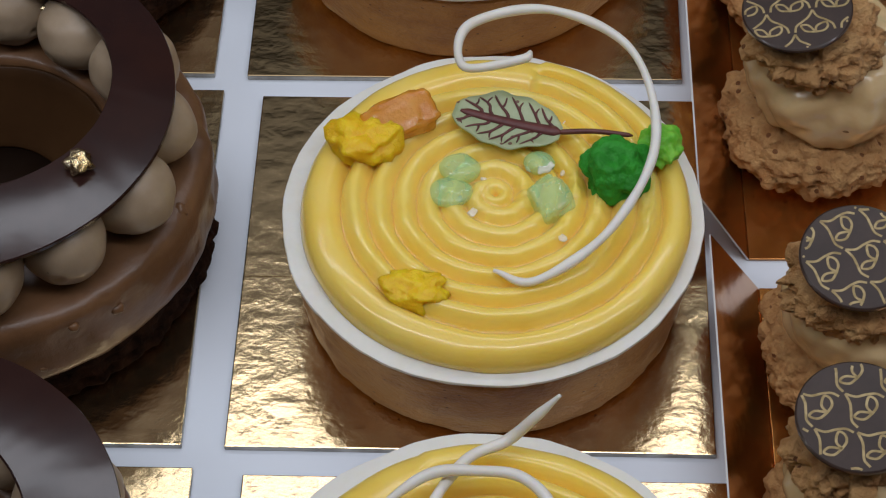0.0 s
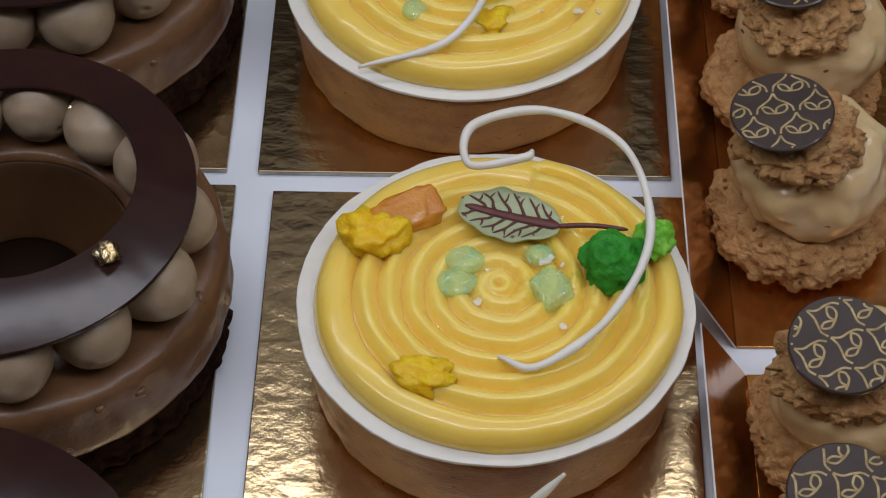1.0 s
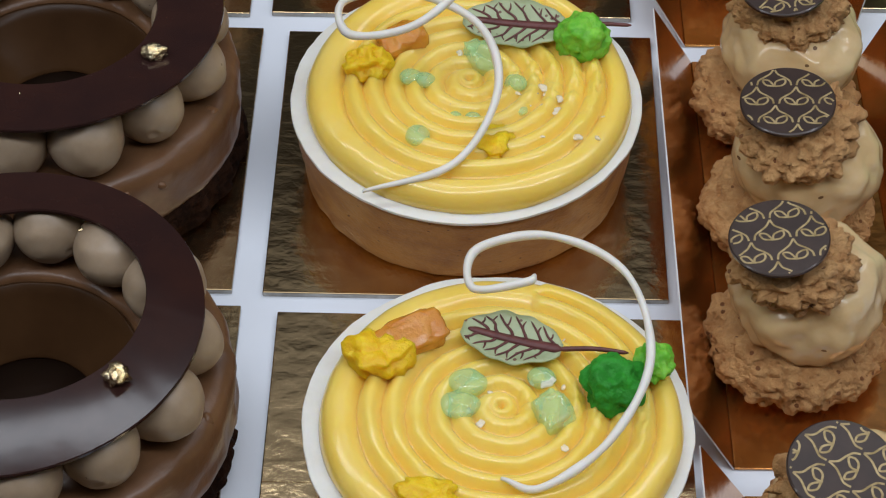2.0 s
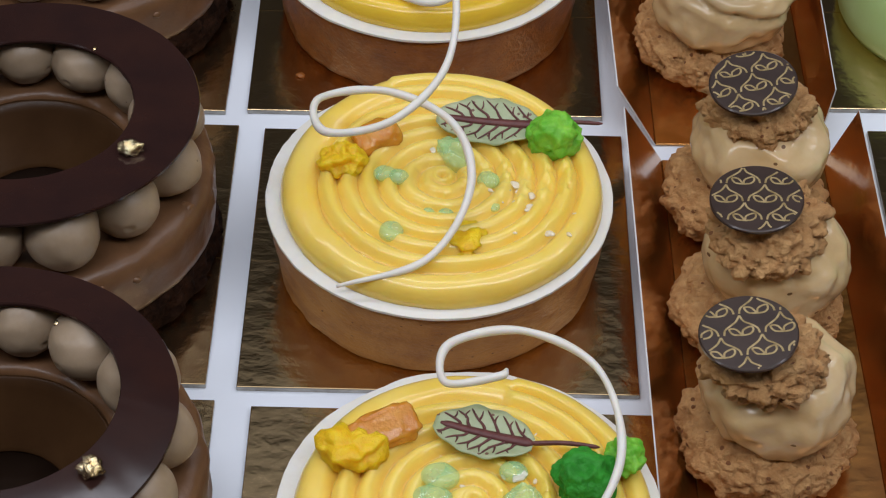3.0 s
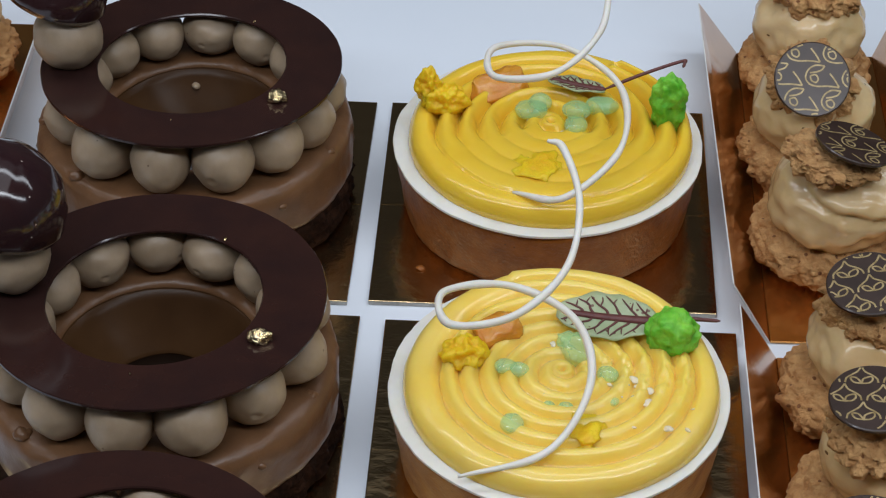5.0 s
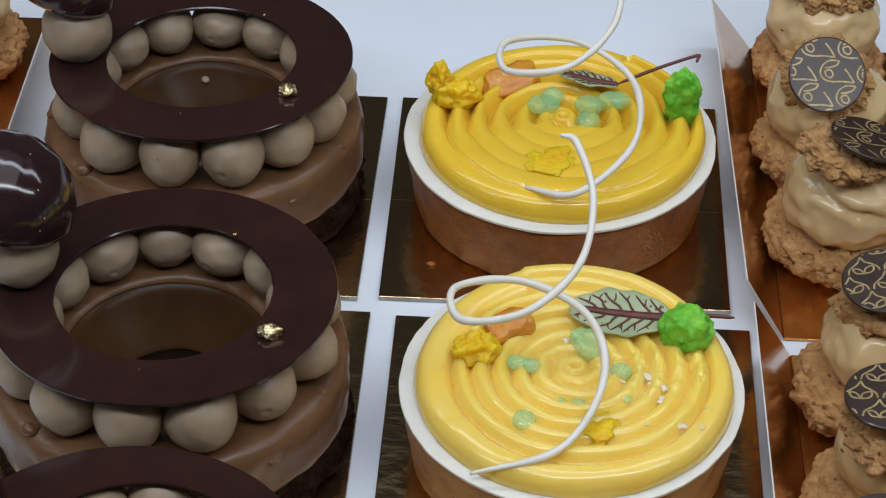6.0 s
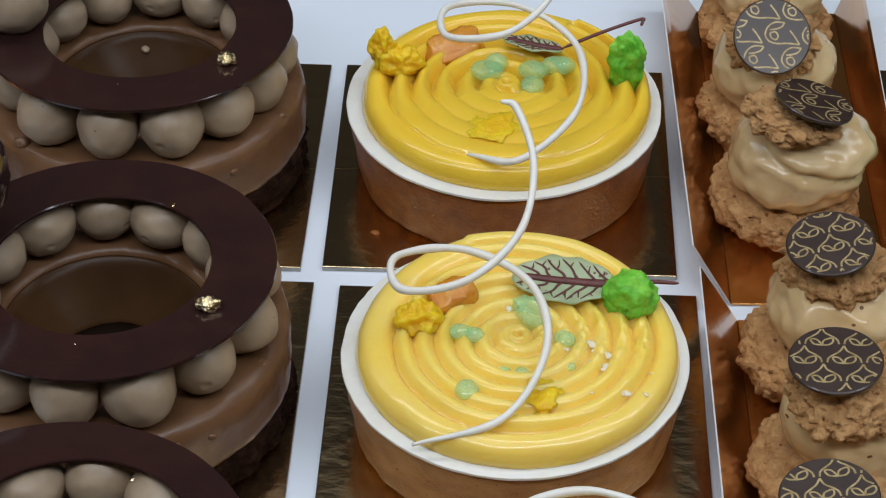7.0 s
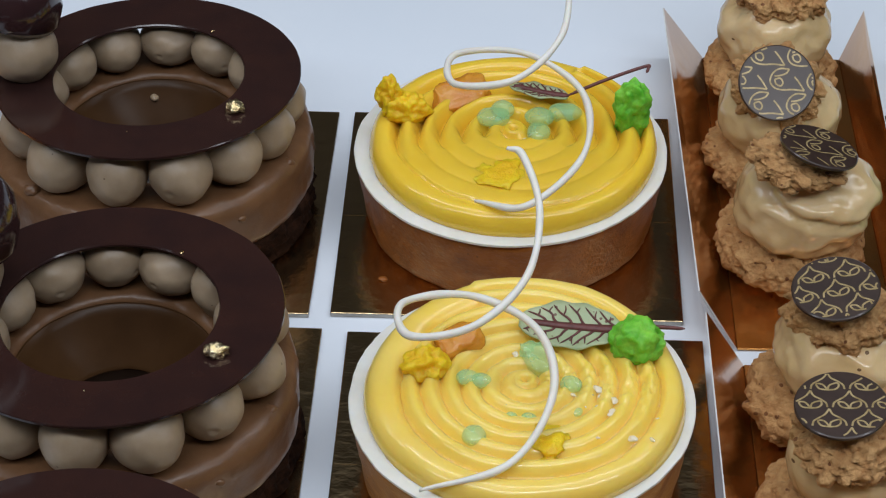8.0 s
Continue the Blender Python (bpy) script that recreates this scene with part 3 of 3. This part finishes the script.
# ---- chocolate ring cakes ----
def ball_mesh(seed):
    """A piped ball of cream: uneven, with a dimple or two left by the nozzle."""
    bm = blob(7.9, 7.9, 8.1, sub=5, amp=0.6, freq=0.4, seed=seed, flat=-7.4)
    for k in range(2):
        a, b = seed * 9.7 + k * 2.1, -0.5 + 0.45 * math.sin(seed * 5 + k * 2.6)
        d = Vector((math.cos(a) * math.cos(b), math.sin(a) * math.cos(b), math.sin(b)))
        for v in bm.verts:
            near = (v.co.normalized() - d).length / (0.14 + 0.06 * k)
            if near < 1.5:
                v.co += d * MM * (-0.4 * max(0.0, 1 - near) + 0.14 * max(0.0, 1 - abs(near - 1) * 2))
    return finish(bm)


BALL_MESHES = [ball_mesh(s) for s in (0.3, 1.7, 2.9, 4.1, 5.3, 6.2)]


def glaze_ring(x):
    """The mousse ring under its glaze: streaks down the side, ripples and lumps on the shoulder."""
    R = 45.0
    body = [(25.6, 11.5), (R - 1.6, 11.3), (R - 0.4, 11.6), (R, 12.6), (R + 0.1, 14.5), (R, 16.5), (R, 18.5), (R, 20.5), (R, 22.5), (R - 0.1, 24.6), (R - 0.5, 26.0),
            (R - 1.3, 27.2), (R - 2.6, 27.9), (R - 5, 28.2), (R - 8, 28.3), (33, 28.3), (29.5, 28.2), (27.2, 27.9), (26.0, 27.2), (25.6, 26), (25.6, 18), (25.6, 11.5)]
    bm = lathe(body, 220, 0.45, x + 5, 8)
    for v in bm.verts:
        p = v.co / MM
        r = math.hypot(p.x, p.y)
        c, s = p.x / r, p.y / r
        side = max(0.0, min(1.0, (r - 40) / 4))
        streak = 0.4 * noise.noise(Vector((c * 7 + p.z * 0.05 + x, s * 7, p.z * 0.035))) + 0.16 * noise.noise(Vector((c * 22, s * 22 + x, p.z * 0.09)))
        lump = max(0.0, noise.noise(Vector((p.x * 0.22, p.y * 0.22 + x, p.z * 0.22))) - 0.42) * 2.6
        d = side * (streak + lump * (1 if p.z > 14 else 0))
        up = (1 - side) * (0.5 * noise.noise(Vector((p.x * 0.16 + x, p.y * 0.16, 0))) + lump * 0.6) if p.z > 24 else 0
        v.co = Vector((p.x + c * d, p.y + s * d, p.z + up)) * MM
    return bm


def ring_cake(x, y, label, tilt_x=0.0, tilt_y=0.0, turn=0.0, nugget=(26, -15), garnish=None, dome=0.0, off=(0, 0), cap_z=4, slide=0.0, base=0.975, front=0.0, cap_size=1.0, dot=None):
    cake = thing("ring_cake", at(x, y, 1.5), label, "cake", "chocolate ring cakes in a column")
    R = 45.0
    part("brownie_base", lathe([(0, 0), (44.5, 0), (45.4, 1), (46.2, 2.6), (45.2, 4.2), (46.4, 6), (45.4, 7.6), (46.2, 9.2), (45.2, 10.8), (44, 12.2), (0, 12.2)], 260, 1.7, x, 33), BROWNIE, cake, "dark crumbly brownie base", Matrix.Diagonal((base, base, 1, 1)))
    part("mousse_ring", glaze_ring(x), MOUSSE, cake, "milk chocolate glazed mousse ring")
    slope = [(25.5, 12), (25.5, 26.6), (25.0, 26.4), (23.6, 24.4), (21.4, 21.4), (19.2, 18.6), (17.2, 16.0), (15.6, 13.9), (15.0, 13.2), (14.9, 12.6), (25.5, 12)]
    part("ganache_well", lathe(slope, 120, 0.3, x + 2, 6), GANACHE, cake, "glossy ganache hollow in the centre")
    part("well_floor", lathe([(0, 12.9), (14.8, 12.9), (14.8, 12.5), (0, 12.5)], 48), WELL, cake, "ganache floor darkened with painted shade")
    # small pale lump modelled in place of a lamp's highlight on the ganache
    if dot:
        part("cream_dot", blob(1.3, 1.5, 0.9, sub=3, amp=0.3, freq=1.5, seed=2.0), BALL, cake, "small pale dot standing for a highlight in the hollow", at(dot[0], dot[1], 22.3))
    count = 13
    for k in range(count):
        a = 2 * math.pi * (k + turn) / count
        a += front * max(0.0, -math.sin(a)) * 2 * math.pi / count
        rr = 34.0 + 0.5 * math.sin(k * 2.7)
        s = 1.06 + 0.05 * math.sin(k * 3.9 + x)
        high = 44.4 + rr * math.sin(a) * math.tan(radians(tilt_x)) - 27.7
        m = at(rr * math.cos(a) + 0.4, rr * math.sin(a) - 0.8, 27.7 + high / 2, rz=math.degrees(a)) @ Matrix.Diagonal((s * 1.1, s * 1.02, high / 16.0, 1))
        link_mesh("cream_ball", BALL_MESHES[(k * 5 + int(abs(x))) % 6], BALL, cake, m=m)
    for k, (deg, zz, size) in enumerate(((-62, 27.8, 2.0), (-18, 22, 1.3), (-100, 28.0, 1.9), (12, 26.8, 1.6), (-140, 27.8, 1.7), (-40, 15, 1.0), (-30, 24, 1.2))):
        a = radians(deg + x * 0.31)
        rr = 42.2 if zz > 26 else 44.4
        part("glaze_drip", blob(size * 1.2, size, size * 0.8, sub=3, amp=size * 0.4, freq=2, seed=k + x), MOUSSE, cake, m=at(rr * math.cos(a), rr * math.sin(a), zz))
    disc_m = at(0.5 + slide, 0, 45.2, rx=tilt_x, ry=tilt_y)
    ring = lathe([(r, z - dome * max(0, (r - 26.4) / 16) ** 1.6) for r, z in ((26.6, -0.4), (34, -0.4), (42.1, -0.4), (42.3, -0.2), (42.3, 0.45), (42.15, 0.65), (38, 0.65), (34, 0.65),
                                     (30, 0.65), (26.7, 0.65), (26.4, 0.3), (26.4, -0.2), (26.6, -0.4))], 160, 0.12, x, 20)
    for v in ring.verts:
        k = max(0.0, 1 - (math.hypot(v.co.x, v.co.y) / MM - 26.4) / 15.9)
        v.co.x += off[0] * k * MM
        v.co.y += off[1] * k * MM
    disc = part("chocolate_disc", ring, DARK_CHOC, cake, "thin dark chocolate ring disc", disc_m, crisp=28)
    part("gold_nugget", blob(2.7, 2.4, 1.7, sub=3, amp=1.1, freq=2.6, seed=x, rough=0.5), GOLD_LEAF, disc, "crumpled gold leaf", at(nugget[0], nugget[1], 1.9))
    for k, (deg, rad, size) in enumerate(((78, 27.4, 0.6), (-72, 30, 0.35))):
        a = radians(deg + x * 0.2)
        part("gold_fleck", blob(size * 1.4, size * 0.7, size * 0.4, sub=2, amp=size * 0.4, freq=3, seed=k + x), GOLD_LEAF, disc, m=at(rad * math.cos(a), rad * math.sin(a), 0.8, rz=deg))
    if garnish:
        gx, gy = garnish
        dome = part("garnish_ball", blob(9.6, 9.6, 9.4, sub=4, amp=0.7, freq=0.4, seed=x + 2), BALL, disc, "single cream ball", at(gx, gy, 9.2))
        cap = [(0, 15.5), (4, 15), (8, 13.4), (11.6, 10.2), (13.8, 5.6), (14.4, 1), (13.8, -0.9), (12.8, -1.0), (12.4, 1), (11, 6), (7, 10), (0, 11.5)]
        part("glazed_shell", lathe(cap, 64, 0.3, x, 6), GLAZE, dome, "glossy dark chocolate shell", at(-3.5, 3.5, cap_z, rx=-8, ry=20) @ Matrix.Diagonal((cap_size, cap_size, cap_size, 1)))
    return cake


ring_cake(-105.0, 103.0, "chocolate ring cake with cream balls under a dark disc", -2.5, 0, 0.2, (26, -18.5), (-34, -2), cap_z=10, front=0.3, dot=(-2.9, 22.0))
ring_cake(-100.5, 2.0, "chocolate ring cake crowned by cream balls and dark disc", -2.0, 0, 0.55, (27.8, -16), (-35, 3), cap_z=10, cap_size=1.18)
ring_cake(-94.6, -92.0, "chocolate ring cake with gold leaf on a dark disc", -1, 0, 0.1, (26.6, -18), (-34, 4), 1.3, (3.5, 3.0), slide=-2.4, base=0.95)
ring_cake(-96.0, -190.0, "chocolate ring cake with a dark chocolate disc", -1, 0, 0.0, (27, -15), (-34, 4), 1.3)


# ---- choux on copper-gold card boats ----
def boat(x0, x1, y0, y1, label, left=(11.5, 11.5), right=(6.5, 6.5)):
    """A folded card boat: flat base, two flared side flaps."""
    ob = thing("card_boat", at(0, 0, 0), label, "card tray", "folded card trays")
    w = x1 - x0
    part("base", box(w, y1 - y0, 0.6, 0.1), GOLD_BOAT, ob, m=at((x0 + x1) / 2, (y0 + y1) / 2, 0.3), smooth=False)
    for sgn, xb in ((-1, x0), (1, x1)):
        bm = bmesh.new()
        near, far = (-left[0], -left[1]) if sgn < 0 else right
        up, t = 20.0, 0.35
        quad = [(xb, y0), (xb, y1), (xb + far, y1 - 1), (xb + near, y0 + 1)]
        zs = [0.5, 0.5, up, up]
        a = [bm.verts.new((p[0] * MM, p[1] * MM, z * MM)) for p, z in zip(quad, zs)]
        b = [bm.verts.new(((p[0] + t * sgn * 0.9) * MM, p[1] * MM, (z - t * 0.5) * MM)) for p, z in zip(quad, zs)]
        bm.faces.new(a)
        bm.faces.new(b[::-1])
        for k in range(4):
            f = bm.faces.new((a[k], a[(k + 1) % 4], b[(k + 1) % 4], b[k]))
            f.material_index = 1
        flap = part("side_flap", bm, GOLD_BOAT, ob, smooth=False)
        flap.data.materials.append(CARD_EDGE)
    return ob


boat(58.3, 101.5, 45.0, 185.5, "copper-gold folded card tray holding choux buns", (11.5, 14), (2.5, 5.5))
boat(59.5, 102.5, -95.0, 38.5, "copper-gold folded card tray holding three choux")
boat(61.0, 104.0, -243.0, -102.5, "copper-gold folded card tray holding two choux")
boat(-212.0, -169.0, 40.0, 190.0, "orange-gold folded card tray beside the ring cakes")

# a pointed arch over two petals, and a curled leaf with a long tail
ARCH = [[(-3.9, -2.0), (-3.5, -0.5), (-2.2, 0.6), (-0.9, 1.7), (0.1, 3.4)], [(0.1, 3.4), (0.8, 1.7), (2.3, 0.6), (3.5, -0.6), (3.8, -2.0)],
        [(0.0, -2.3), (-1.9, -1.9), (-2.6, -0.4), (-1.2, -0.5), (0.0, -2.3)], [(0.0, -2.3), (0.4, -0.8), (2.2, 0.0), (2.5, -1.1), (1.6, -2.1), (0.0, -2.3)]]
LEAF_CURL = [[(1.1, 3.2), (-1.6, 3.2), (-3.5, 1.8), (-4.2, -0.4), (-3.1, -2.2), (-0.8, -2.8), (2.2, -2.6), (5.4, -2.8)], [(5.4, -2.8), (4.0, -0.6), (2.6, 1.1)],
         [(1.1, 3.2), (0.3, 2.0), (-1.3, 1.3), (-3.0, 1.0)], [(-2.9, 0.1), (-1.4, 0.5), (-0.6, -0.7), (-1.2, -1.7), (-2.5, -1.2), (-2.9, 0.1)]]


def ribbon(bm, pts, half, z, limit):
    last = None
    path = smooth_path([(a, b, 0) for a, b in pts], 4)
    for i, p in enumerate(path):
        t = (path[min(i + 1, len(path) - 1)] - path[max(i - 1, 0)])
        t = t.normalized() if t.length > 1e-6 else Vector((1, 0, 0))
        nrm = Vector((-t.y, t.x, 0)) * half
        if p.length > limit:
            last = None
            continue
        now = [bm.verts.new(((p + nrm).x * MM, (p + nrm).y * MM, z * MM)), bm.verts.new(((p - nrm).x * MM, (p - nrm).y * MM, z * MM))]
        if last:
            bm.faces.new((last[0], last[1], now[1], now[0]))
        last = now


def pattern_mesh(shift, motif, pitch):
    bm = bmesh.new()
    for row in range(-3, 4):
        for col in range(-3, 4):
            ox, oy = col * pitch[0] + (pitch[0] * 0.46 if row % 2 else 0) + shift[0], row * pitch[1] + shift[1]
            for line in motif:
                ribbon(bm, [(ox + a, oy + b) for a, b in line], 0.23, 0.63, 10.3)
    return finish(bm, False)


PATTERNS = [pattern_mesh(s, ARCH, (8.9, 5.9)) for s in ((0.3, -0.6), (1.9, 0.9), (-1.4, 1.6))] + [pattern_mesh(s, LEAF_CURL, (10.4, 7.0)) for s in ((0.3, -0.6), (2.2, 0.8))]
CRUST_MESHES = [finish(blob(20.6, 20.0, 9.6, sub=6, amp=1.9, freq=0.45, seed=s, cracks=0.8, crack_freq=0.3, flat=-8.6, rough=0.75, plates=1.5, grain=0.5)) for s in (0.2, 1.4, 2.6)]
LID_MESHES = [finish(blob(13.6, 13.0, 6.2, sub=6, amp=2.2, freq=0.55, seed=s, cracks=1.0, crack_freq=0.3, flat=-6.0, rough=0.9, plates=2.6, grain=0.5)) for s in (3.2, 4.4, 5.6)]


def cream_mesh(seed, swirl):
    bm = blob(17.6, 17.2, 13.8, sub=5, amp=1.5, freq=0.42, seed=seed)
    if swirl:
        for v in bm.verts:
            p = v.co / MM
            a = math.atan2(p.y, p.x)
            u = (p.z / 26.0 + a / (2 * math.pi) + 0.23) % 1.0
            dent = max(0.0, 1 - abs(u - 0.5) / 0.09)
            k = 1 + swirl * (0.06 * math.sin(2 * math.pi * (u - 0.5)) - 0.13 * dent ** 1.5)
            v.co = Vector((p.x * k, p.y * k, p.z)) * MM
    return finish(bm)


CREAM_MESHES = [cream_mesh(1.0, 0), cream_mesh(2.0, 0), cream_mesh(3.0, 1.0)]


def choux(x, y, plaque, label, kind=0, swirl=False, rz=0, scale=1.0, lid=(1.5, 0.5, 1.0), cream_x=0.0):
    bun = thing("choux_bun", at(x, y, 0.9), label, "pastry", "cream choux in card trays")
    sc = Matrix.Diagonal((scale, scale, 1, 1))
    fat = 1.13 if swirl else 1.0
    lid_m = at(-1.0, 0.0, 38.8, rz=rz * 3) @ sc
    if plaque:
        lid_m = at(plaque[0] - x, plaque[1] - y, plaque[2] - 0.9, plaque[3] * 0.9, plaque[4] * 0.9, 0) @ at(lid[0], lid[1], lid[4] if len(lid) > 4 else -9.2) @ at(0, 0, 0, rz=rz * 3) @ Matrix.Diagonal((lid[2], lid[2] * 0.92, lid[3] if len(lid) > 3 else 1, 1))
    link_mesh("choux_base", CRUST_MESHES[kind % 3], CRAQUELIN, bun, "cracked brown craquelin base", at(0, 0, 8.8, rz=rz) @ sc)
    link_mesh("cream", CREAM_MESHES[2 if swirl else kind % 2], CREAM, bun, "speckled coffee cream filling", at(cream_x, 0, 24.0, rz=rz * 2) @ sc @ Matrix.Diagonal((fat, fat, 1.04, 1)))
    link_mesh("choux_lid", LID_MESHES[(kind + 1) % 3], CRAQUELIN, bun, "cracked brown craquelin lid", lid_m)
    if plaque:
        px, py, pz, rx, ry, r = plaque
        disc = part("chocolate_plaque", lathe([(0, -0.55), (10.5, -0.55), (10.8, -0.3), (10.8, 0.35), (10.5, 0.58), (0, 0.58)], 64), PLAQUE, bun,
                    "round dark plaque with gold print", at(px - x, py - y, pz - 0.9, rx, ry) @ at(0, 0, 0, rz=r), crisp=30)
        link_mesh("gold_print", PATTERNS[kind % 3 if y < 60 else 3 + kind % 2], PATTERN, disc, "gold petal print")
    return bun


choux(77.0, 166.0, (77, 172, 48, 6, 0, 20), "choux bun with brown crust and coffee cream", 0, rz=40, lid=(0, -6, 1.12))
choux(74.0, 122.0, (70.6, 109.5, 43.2, 43.5, 2, 0), "choux bun with an upright dark plaque", 1, rz=110, lid=(2.0, 1.5, 0.98))
choux(74.5, 80.5, (78.3, 75.0, 46.2, -6, 14, 8), "swirled cream choux with a tilted dark plaque", 2, True, rz=-60, lid=(-4.5, 0.5, 1.02, 0.62, -6.2), cream_x=3.0)
choux(77.5, 17.5, (76.0, 16.0, 46.5, 6, -8, 8), "choux bun with a dark gold-printed plaque", 0, rz=170, cream_x=3.0)
choux(77.0, -22.0, (72.5, -25.7, 46.5, 2, -5, -4), "choux bun with a dark gold-printed plaque", 1, rz=20, lid=(3, 0, 1.1), cream_x=3.5)
choux(75.0, -63.5, (66.3, -68.3, 46.5, 2, -6, 3), "choux bun with a dark gold-printed plaque", 2, rz=240, lid=(4, 0.5, 1.05), cream_x=1.0)
choux(79.0, -123.0, (72.5, -129.0, 46.0, 8, 0, 70), "choux bun with a dark gold-printed plaque", 0, rz=300)
choux(76.0, -164.0, (69.0, -163.0, 46.0, 4, 0, 50), "choux bun with a dark gold-printed plaque", 1, rz=80)
choux(-191.0, 160.0, None, "pale cream choux in an orange-gold tray", 1, rz=33)


# ---- pistachio domes ----
def green_dome(x, y):
    cake_board(x + 4, y + 3, 92, 94, 0, "square gold card under a green dome cake")
    ob = thing("dome_cake", at(x, y, 1.5), "smooth pale green glazed dome cake", "cake", "green dome cakes")
    R = 34
    prof = [(0, 0), (R - 1, 0), (R, 2)] + [(R * math.cos(a), 6 + 30 * math.sin(a)) for a in (math.pi / 2 * k / 14 for k in range(14))] + [(0, 36)]
    part("glaze", lathe(prof, 96, 0.2, x, 5), PISTACHIO, ob, "pale green glaze")


green_dome(149.0, 104.0)
green_dome(158.0, 1.0)
